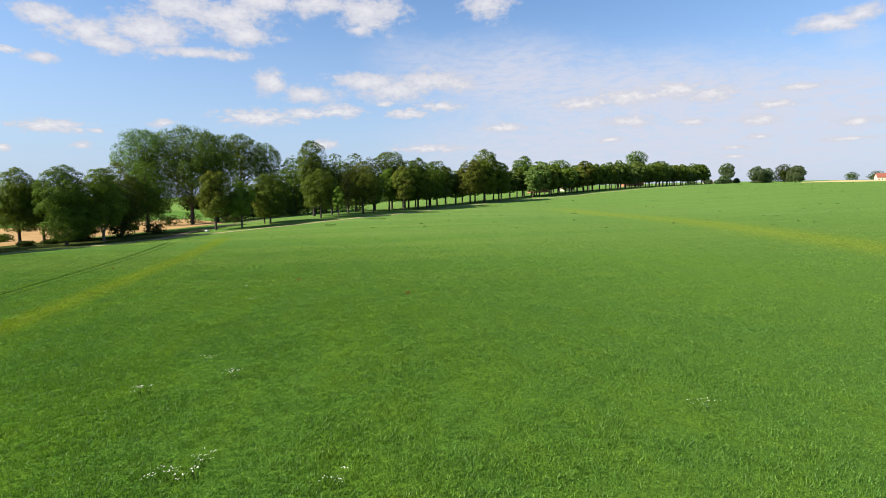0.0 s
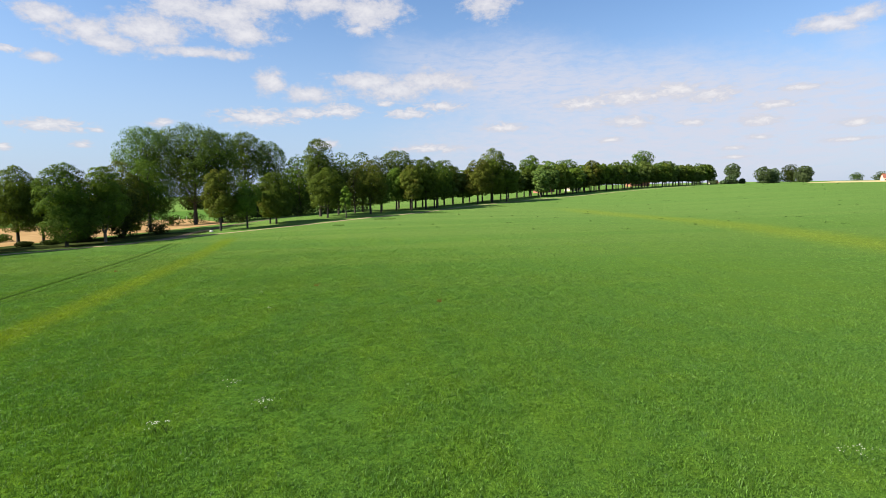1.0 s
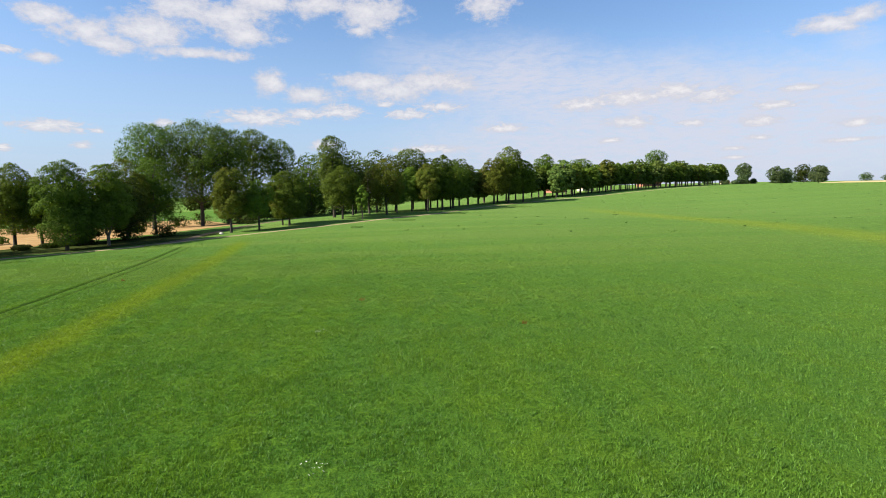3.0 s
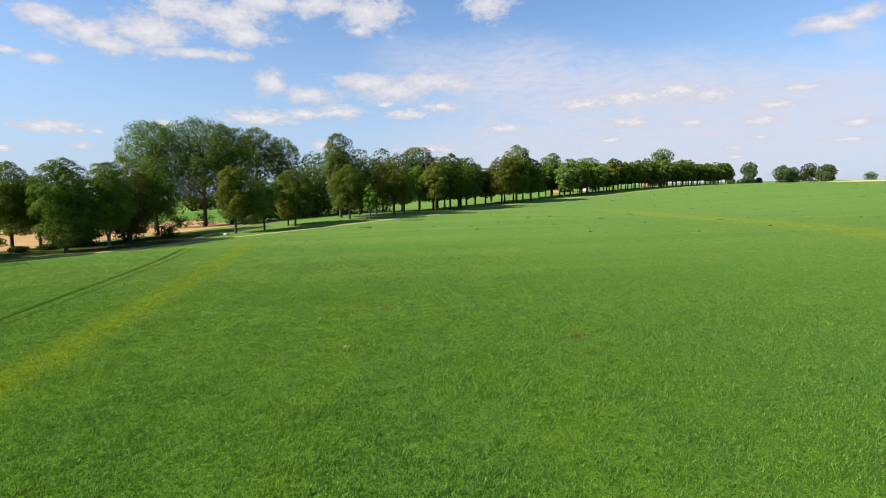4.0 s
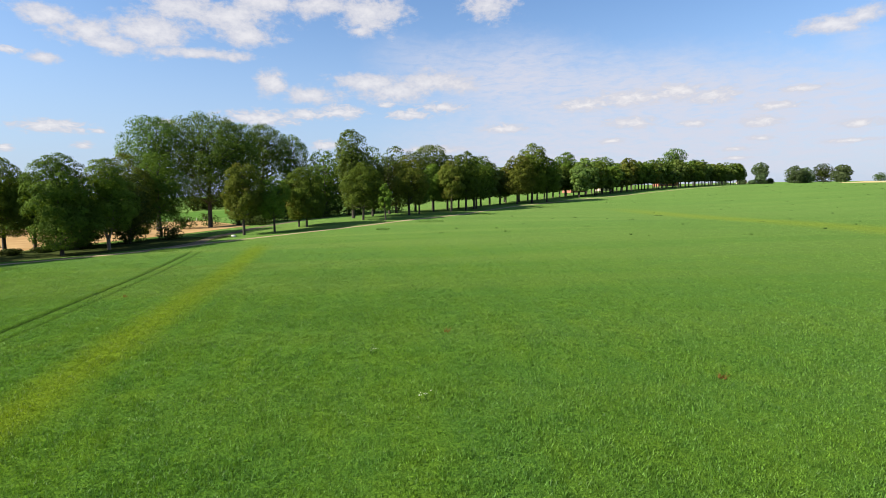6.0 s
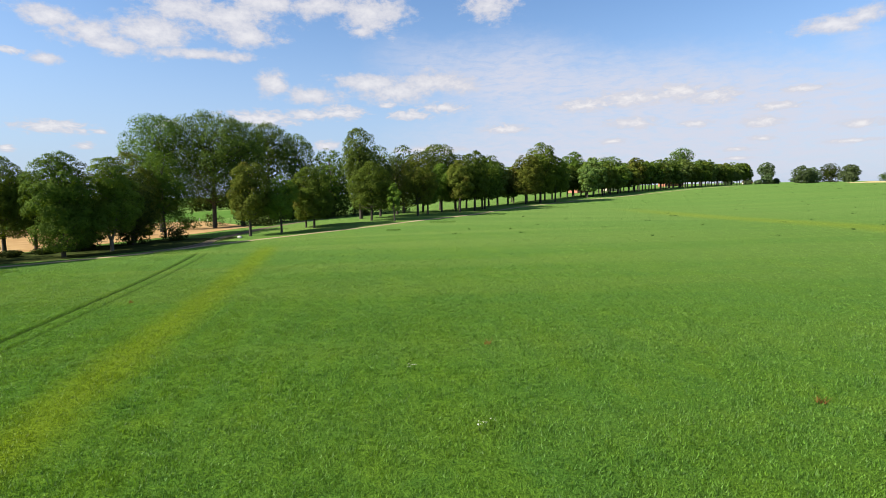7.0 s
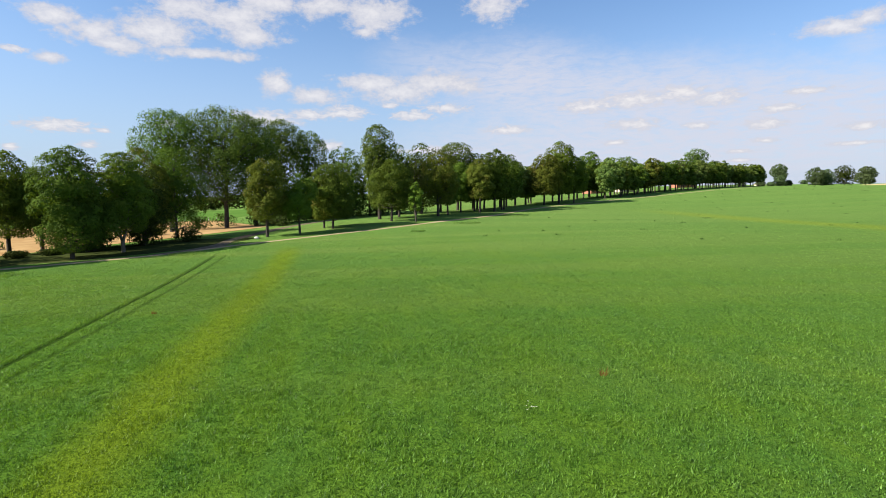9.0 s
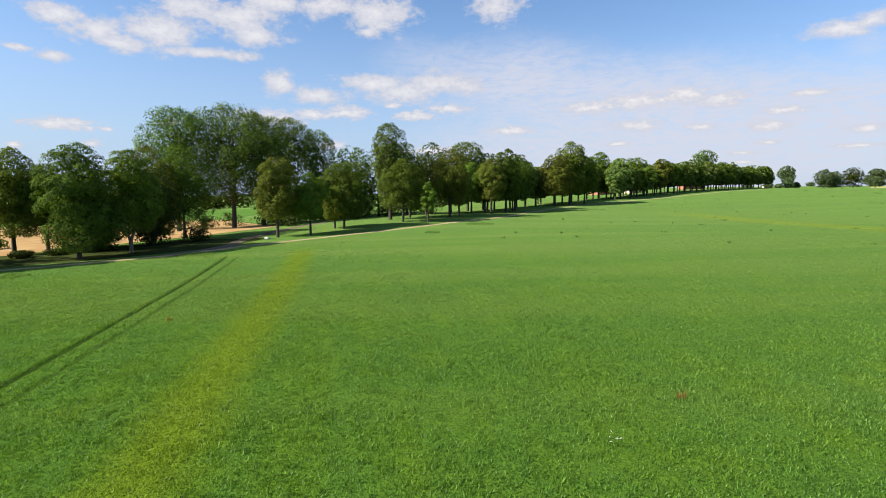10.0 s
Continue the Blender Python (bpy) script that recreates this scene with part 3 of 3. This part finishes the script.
lime(47.2, 313.0, 22.2, 6.6, 3.8, LIME, size=0.5)
lime(51.0, 301.0, 15.9, 4.2, 3.8, LIME_LIGHT, "lime tree with a round green crown", size=0.5)

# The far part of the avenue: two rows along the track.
# two of these kinds take the leaf with haze in its colour
FAR_KINDS = [tree_meshes(16.0, 5.0, 4.0, "round", leaf, s, 2500, 0.80, 44) for leaf, s in ((HAZED_LEAF, 301), (LIME, 302), (HAZED_LEAF, 303), (LIME_BROWN, 304), (LIME_LIGHT, 305))]
rng = np.random.default_rng(5)
ROW = smooth_line([(-20, 206), (10, 240), (48, 290), (100, 358), (150, 412), (205, 470), (250, 518)], 40)
steps = np.concatenate([[0], np.cumsum(np.linalg.norm(np.diff(ROW, axis=0), axis=1))])
for side, first in ((0.0, 110.0), (13.0, 22.0)):
    s = first
    while s < steps[-1]:
        x, y = np.interp(s, steps, ROW[:, 0]), np.interp(s, steps, ROW[:, 1])
        x, y = x - 0.79 * side + rng.normal() * 0.7, y + 0.61 * side + rng.normal() * 0.7
        k = int(rng.integers(0, 5))
        h = rng.uniform(0.80, 1.10) * (1.0 + 0.16 * min(1.0, s / 330))
        w = rng.uniform(1.05, 1.32)
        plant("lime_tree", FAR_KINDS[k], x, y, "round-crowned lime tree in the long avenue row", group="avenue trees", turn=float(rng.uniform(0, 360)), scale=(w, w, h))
        s += rng.uniform(7.0, 9.5)
lime(150, 424, 27, 7.5, 6, POPLAR, TALL, "tall", 5000, 0.8, "poplar", "tall poplars", airy=1)
lime(72, 335, 19.5, 6, 5, POPLAR, TALL, "tall", 3500, 0.75, "poplar", "tall poplars")
lime(190, 480, 21, 6.5, 5, LIME, size=0.75, cards=3000)

# Trees on the far crest of the meadow.
FIELD = "lone field tree standing on the far crest"
lime(294, 566, 20.5, 7.2, 6.5, FAR_LEAF, "umbrella-shaped field tree with a bare trunk", "round", 2600, 1.1, "field_tree", "crest trees")
lime(300, 522, 15.5, 7.4, 0.6, FAR_LEAF, "broad low willow bush on the crest", "round", 2600, 1.1, "willow_tree", "crest trees")
lime(312, 526, 14.0, 6.0, 0.6, FAR_LEAF, "broad low willow bush on the crest", "round", 2200, 1.1, "willow_tree", "crest trees")
lime(331, 530, 17.5, 7.4, 1.4, DARK, FIELD, "round", 3000, 1.1, "field_tree", "crest trees")
lime(299, 463, 14.0, 6.2, 1.6, FAR_LEAF, FIELD, "round", 3000, 1.1, "field_tree", "crest trees")
for x, y, h, r in ((262, 540, 4, 3.5), (274, 544, 3.4, 3), (268, 520, 8, 4.5), (281, 540, 6, 4), (255, 560, 9, 5), (306, 570, 5, 3), (590, 790, 11, 8), (610, 770, 12, 9), (640, 780, 10, 8), (520, 830, 9, 6), (470, 800, 6, 5), (660, 760, 11, 9)):
    lime(x, y, h, r, 0.4, FAR_LEAF, "low rounded hedge bush on the crest", "round", 900, 1.0, "bush", "crest bushes")

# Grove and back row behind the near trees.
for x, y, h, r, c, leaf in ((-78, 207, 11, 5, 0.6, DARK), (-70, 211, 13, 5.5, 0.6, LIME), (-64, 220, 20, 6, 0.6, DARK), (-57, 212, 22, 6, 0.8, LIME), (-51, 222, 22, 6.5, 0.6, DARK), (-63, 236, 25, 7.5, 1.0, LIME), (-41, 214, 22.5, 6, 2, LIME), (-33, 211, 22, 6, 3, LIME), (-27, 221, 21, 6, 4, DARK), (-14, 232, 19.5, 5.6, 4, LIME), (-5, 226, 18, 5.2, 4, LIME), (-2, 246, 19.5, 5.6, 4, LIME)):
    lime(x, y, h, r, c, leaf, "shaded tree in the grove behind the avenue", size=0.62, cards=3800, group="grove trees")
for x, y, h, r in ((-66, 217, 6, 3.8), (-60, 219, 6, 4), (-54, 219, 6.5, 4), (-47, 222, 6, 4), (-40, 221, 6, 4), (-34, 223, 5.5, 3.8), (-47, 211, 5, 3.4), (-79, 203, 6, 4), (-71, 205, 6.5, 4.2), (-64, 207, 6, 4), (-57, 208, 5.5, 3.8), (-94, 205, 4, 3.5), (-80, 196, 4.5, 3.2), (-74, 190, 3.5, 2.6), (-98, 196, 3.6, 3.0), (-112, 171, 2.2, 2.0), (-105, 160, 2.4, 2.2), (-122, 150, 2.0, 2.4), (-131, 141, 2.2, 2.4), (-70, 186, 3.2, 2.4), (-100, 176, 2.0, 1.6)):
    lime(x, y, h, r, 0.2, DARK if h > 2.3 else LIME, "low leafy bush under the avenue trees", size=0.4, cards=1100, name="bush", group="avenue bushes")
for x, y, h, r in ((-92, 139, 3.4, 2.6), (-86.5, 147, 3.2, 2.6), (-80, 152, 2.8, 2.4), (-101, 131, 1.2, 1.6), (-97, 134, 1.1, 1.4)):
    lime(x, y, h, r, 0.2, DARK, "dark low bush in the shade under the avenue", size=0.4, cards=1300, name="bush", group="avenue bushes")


# ---- houses ----
def box(verts, faces, lo, hi):
    k = len(verts)
    for x in (lo[0], hi[0]):
        for y in (lo[1], hi[1]):
            for z in (lo[2], hi[2]):
                verts.append((x, y, z))
    faces += [tuple(k + i for i in q) for q in ((0, 1, 3, 2), (4, 6, 7, 5), (0, 4, 5, 1), (2, 3, 7, 6), (0, 2, 6, 4), (1, 5, 7, 3))]


def box_mesh(name, lo, hi, mat):
    v, f = [], []
    box(v, f, lo, hi)
    return mesh_of(name, v, f, mat)


def house(x, y, turn, length, width, wall, rise, mat, label, chimney=True):
    """A farmhouse with gabled walls, a tiled roof with eaves, windows, a door and a chimney."""
    root = new("farmhouse")
    root.matrix_basis = pose(x, y, float(land(x, y)) - 0.3, 0, 0, turn)
    tagged(root, label, "house", "village houses")
    a, b = length / 2, width / 2
    v = [(sx * a, sy * b, z) for sx in (-1, 1) for sy in (-1, 1) for z in (0, wall)] + [(-a, 0, wall + rise), (a, 0, wall + rise)]
    part("wall", mesh_of("wall", v, [(0, 4, 5, 1), (2, 3, 7, 6), (0, 1, 8, 3, 2), (4, 6, 7, 9, 5)], mat), root)
    e, t = 0.5, 0.22
    k = rise / b
    rv = []
    for sx in (-1, 1):
        rv += [(sx * (a + e), -b - e, wall - k * e), (sx * (a + e), 0, wall + rise), (sx * (a + e), b + e, wall - k * e)]
        rv += [(sx * (a + e), -b - e, wall - k * e + t), (sx * (a + e), 0, wall + rise + t), (sx * (a + e), b + e, wall - k * e + t)]
    rf = [(3, 9, 10, 4), (4, 10, 11, 5), (0, 1, 7, 6), (1, 2, 8, 7), (0, 3, 4, 1), (1, 4, 5, 2), (6, 7, 10, 9), (7, 8, 11, 10), (0, 6, 9, 3), (2, 5, 11, 8)]
    roof = part("roof", mesh_of("roof", rv, rf, TILE_ROOF), root)
    if chimney:
        part("chimney", box_mesh("chimney", (a * 0.3, -0.35, wall + rise * 0.7), (a * 0.3 + 0.7, 0.35, wall + rise + 1.1), WALL_BRICK), roof)
    n = max(2, int(length / 3))
    for i in range(n):
        wx = -a + length * (i + 0.5) / n
        if i == n // 2:
            part("door", box_mesh("door", (wx - 0.5, -b - 0.05, 0.3), (wx + 0.5, -b + 0.05, 2.4), BARK), root)
        else:
            part("window", box_mesh("window", (wx - 0.55, -b - 0.04, 1.2), (wx + 0.55, -b + 0.05, 2.4), GLASS_DARK), root)
    return root


RED = "low farmhouse with a red tiled roof among trees"
house(66, 376, 30, 12, 8, 3.2, 2.6, WALL_BRICK, "red brick farmhouse with a red tiled roof")
house(88, 386, 20, 9, 7, 3.4, 2.4, WALL_CREAM, "pale rendered house behind the avenue")
house(170, 490, 15, 18, 9, 3.4, 3.6, WALL_BRICK, "long barn with a red tiled roof", False)
house(268, 552, 10, 7, 5, 1.9, 1.4, WALL_CREAM, RED)
house(492, 610, -20, 16, 9, 4.2, 4.2, WALL_CREAM, "cream farmhouse with a large red tiled roof")

# A low fence between the stubble and the crop.
fence = tagged(new("fence"), "line of weathered fence posts between two fields", "fence")
post = box_mesh("post", (-0.09, -0.09, -0.3), (0.09, 0.09, 1.3), POST_WOOD)
for i in range(22):
    p = part("post", post, fence)
    px, py = -118 - 4.6 * i, 256 + 2.85 * i
    p.location = (px, py, float(land(px, py)))

# Far wood beyond the fields.
def wood(x0, y0, x1, y1, n, seed):
    rng = np.random.default_rng(seed)
    V, F, k = [], [], 0
    for i in range(n):
        t = rng.uniform()
        x, y = x0 + (x1 - x0) * t + rng.normal() * 12, y0 + (y1 - y0) * t + rng.normal() * 12
        h, r = rng.uniform(11, 17), rng.uniform(4, 7)
        m = 130
        d = rng.normal(size=(m, 3))
        d /= np.linalg.norm(d, axis=1)[:, None]
        c = np.array((x, y, float(land(x, y)) + h * 0.52)) + d * np.array((r, r, h * 0.5)) * rng.uniform(0.75, 1.1, m)[:, None]
        v, f = leaf_cards(rng, c, d + rng.normal(size=(m, 3)) * 0.4, 2.6)
        V.append(v)
        F.append(f + k)
        k += len(v)
    return mesh_of("wood", np.vstack(V), np.vstack(F), DARK)


tagged(new("far_wood", wood(-620, 420, -150, 590, 130, 8)), "dark distant wood beyond the crop field", "wood", kind="stuff")
tagged(new("far_wood", wood(-520, 150, -330, 420, 70, 9)), "dark distant wood beyond the stubble", "wood", kind="stuff")

# ---- meadow plants ----
def cover(x, y, size, seed):
    """Smooth random values over the plan, 0 to 1."""
    r = np.random.default_rng(seed).uniform(size=(257, 257))
    u, v = np.mod(x / size, 256), np.mod(y / size, 256)
    i, j = u.astype(int), v.astype(int)
    a, b = u - i, v - j
    a, b = a * a * (3 - 2 * a), b * b * (3 - 2 * b)
    return r[i, j] * (1 - a) * (1 - b) + r[i + 1, j] * a * (1 - b) + r[i, j + 1] * (1 - a) * b + r[i + 1, j + 1] * a * b


def blades(rng, x, y, tall, width, lean=0.95):
    """Grass blades as bent slivers standing on the land."""
    n = len(x)
    z = land(x, y)
    a = rng.uniform(0, 2 * np.pi, n)
    out = rng.uniform(0, 2 * np.pi, n)
    l = tall * rng.uniform(0.1, 1.0, n) * lean
    base = np.stack([x, y, z - 0.02], -1)
    side = np.stack([np.cos(a), np.sin(a), np.zeros(n)], -1) * (width * 0.5)[:, None]
    tip = base + np.stack([np.cos(out) * l, np.sin(out) * l, tall], -1)
    v = np.stack([base - side, base + side, tip], 1).reshape(-1, 3)
    return v, np.arange(3 * n).reshape(n, 3)


def meadow_blades(seed, y0, y1, density, per, spread, wide, tall, early, late):
    rng = np.random.default_rng(seed)
    half = 0.84 * y1 + 14
    n = int(density * (y1 - y0) * 2 * half)
    x, y = rng.uniform(-half, half, n), rng.uniform(y0, y1, n)
    off = np.abs(0.812 * x + 0.583 * (y - 15))
    core = np.clip((0.84 * y + 5 - np.abs(x)) / 6, 0.05, 1.0)
    keep = rng.uniform(size=n) < np.clip(1.45 - off / 40, 0.20, 1.0) * core
    x, y, off = x[keep], y[keep], off[keep]
    lump = 0.6 * cover(x, y, 0.55, 1) + 0.4 * cover(x, y, 3.4, 2)
    keep = rng.uniform(size=len(x)) < 0.45 + 0.85 * lump
    x, y, off, lump = x[keep], y[keep], off[keep], lump[keep]
    x, y, off, lump = [np.repeat(q, per) for q in (x, y, off, lump)]
    x, y = x + rng.normal(size=len(x)) * spread, y + rng.normal(size=len(x)) * spread
    lane = np.interp(y, [q[1] for q in TRACK], [q[0] for q in TRACK])
    fade = rng.uniform(size=len(x)) < np.clip(np.minimum((y1 - y) / late, (y - y0) / early), 0, 1)
    ok = (x > lane + 2.2) & fade
    x, y, off, lump = x[ok], y[ok], off[ok], lump[ok]
    rut = np.abs(x - (RUT[0] + RUT[2] * (y - RUT[1])))
    rut2 = np.abs(x - 1.75 - (RUT[0] + RUT[2] * (y - RUT[1])))
    keep = (rut > 0.21) & (rut2 > 0.14)
    x, y, off, lump = x[keep], y[keep], off[keep], lump[keep]
    grow = 1 + 0.5 * np.clip(off / 60, 0, 1.2)
    h = tall * (0.45 + 1.0 * lump) * rng.uniform(0.6, 1.3, len(x))
    v, f = blades(rng, x, y, h, wide * grow * rng.uniform(0.7, 1.4, len(x)))
    return mesh_of("grass", v, f, BLADE)


tagged(new("meadow_grass", meadow_blades(21, -14, 58, 46, 7, 0.075, 0.040, 0.115, 6, 22)), "ankle-high green meadow grass in uneven tufts", "grass", kind="stuff")
tagged(new("meadow_grass", meadow_blades(22, 36, 112, 25, 6, 0.10, 0.052, 0.12, 22, 48)), "ankle-high green meadow grass in uneven tufts", "grass", kind="stuff")
tagged(new("meadow_grass", meadow_blades(23, 60, 175, 7, 6, 0.20, 0.070, 0.10, 45, 75)), "green meadow grass farther up the slope", "grass", kind="stuff")


def rut_edge():
    """Taller grass added along the wheel ruts, to cast shade into them."""
    rng = np.random.default_rng(44)
    n = 11000
    y = rng.uniform(40, 124, n)
    x = RUT[0] + RUT[2] * (y - RUT[1]) - 0.34 + rng.normal(size=n) * 0.09
    x[::7] += 1.75 + 0.16
    v, f = blades(rng, x, y, rng.uniform(0.08, 0.26, n), rng.uniform(0.04, 0.07, n), 0.6)
    return mesh_of("rut_grass", v, f, BLADE)


tagged(new("rut_grass", rut_edge()), "taller grass added along the wheel ruts to shade them", "grass", kind="stuff")


def tuft(name, x, y, radius, tall, n, mat, label, category, seed, width=0.04):
    """A patch of standing stems."""
    rng = np.random.default_rng(seed)
    a, r = rng.uniform(0, 2 * np.pi, n), radius * np.sqrt(rng.uniform(0, 1, n))
    px, py = r * np.cos(a), r * np.sin(a) * 0.8
    h = tall * rng.uniform(0.5, 1.1, n)
    v, f = blades(rng, px + x, py + y, h, np.full(n, width))
    v[:, 2] += 0.02
    return v, f, rng


def flowers(x, y, radius, n, seed):
    root = tagged(new("wildflowers"), "loose patch of small white umbel flowers in grass", "wildflowers", "white flower patches")
    v, f, rng = tuft("stem", x, y, radius, 0.5, n, WEED, "", "", seed)
    part("stem", mesh_of("stem", v, f, WEED), root)["kind"] = "stuff"
    tips = v.reshape(-1, 3, 3)[:, 2]
    c = np.repeat(tips, 3, 0) + rng.normal(size=(3 * n, 3)) * (0.05, 0.05, 0.01)
    lv, lf = leaf_cards(rng, c, rng.normal(size=c.shape) * 0.3 + (0, 0, 1), 0.06)
    part("flower_heads", mesh_of("flower_heads", lv, lf, PETAL), root, "white flower heads")["kind"] = "stuff"


for i, (x, y, r, n) in enumerate(((-8.7, 16.9, 0.9, 28), (-8.1, 18.1, 0.5, 12), (-10.9, 28.1, 0.6, 18), (-14.6, 25.7, 0.5, 14), (-13.5, 30.9, 0.4, 8), (-3.1, 16.0, 0.4, 10), (11.7, 21.9, 0.5, 12), (-17.7, 50.7, 0.4, 8), (-21.2, 58.8, 0.35, 8))):
    flowers(x, y, r, n, 60 + i)

for i, (x, y) in enumerate(((-16.7, 63.5), (-50.0, 81.8), (-3.0, 52.7))):
    v, f, rng = tuft("dock", x, y, 0.24, 0.38, 30, DOCK, "", "", 80 + i)
    tagged(new("dock_plant", mesh_of("dock_plant", v, f, DOCK)), "reddish-brown dried dock plant in the meadow", "weed", "dock plants")

for i, (x, y, r) in enumerate(((-20.1, 168.3, 3.4), (-5.2, 192.7, 4.0), (20.8, 226.2, 5.0), (-69, 128, 3.2), (-31, 151.6, 1.6), (-86.4, 110.4, 2.6))):
    v, f, rng = tuft("sedge", x, y, r, 0.30, 900, WEED, "", "", 90 + i, 0.09)
    tagged(new("tall_grass", mesh_of("tall_grass", v, f, BLADE)), "patch of darker uncut tall grass by the track", "grass", "tall grass patches", kind="stuff")

# Scattered weeds over the far slope.
rng = np.random.default_rng(33)
n = 380
x, y = rng.uniform(-20, 330, n), rng.uniform(120, 470, n)
keep = (x < 0.85 * y) & (x > 0.72 * y - 130)
x, y = x[keep], y[keep]
k = 14
r = np.repeat(rng.uniform(0.1, 0.45, len(x)), k)
x, y = np.repeat(x, k) + rng.normal(size=len(r)) * r, np.repeat(y, k) + rng.normal(size=len(r)) * r
v, f = blades(rng, x, y, rng.uniform(0.15, 0.4, len(x)), np.full(len(x), 0.16))
tagged(new("field_weeds", mesh_of("field_weeds", v, f, WEED)), "scattered dark weeds over the far slope", "weeds", kind="stuff")

# A pale stone by the track.
bm = bmesh.new()
bmesh.ops.create_icosphere(bm, subdivisions=2, radius=0.55)
for q in bm.verts:
    q.co *= 1 + 0.25 * noise.noise(q.co * 2.1)
    q.co.z *= 0.6
me = bpy.data.meshes.new("boulder")
bm.to_mesh(me)
bm.free()
me.materials.append(STONE)
stone = tagged(new("boulder", me), "pale field boulder beside the sandy track", "stone")
stone.location = (-64.6, 149.3, float(land(-64.6, 149.3)) + 0.2)
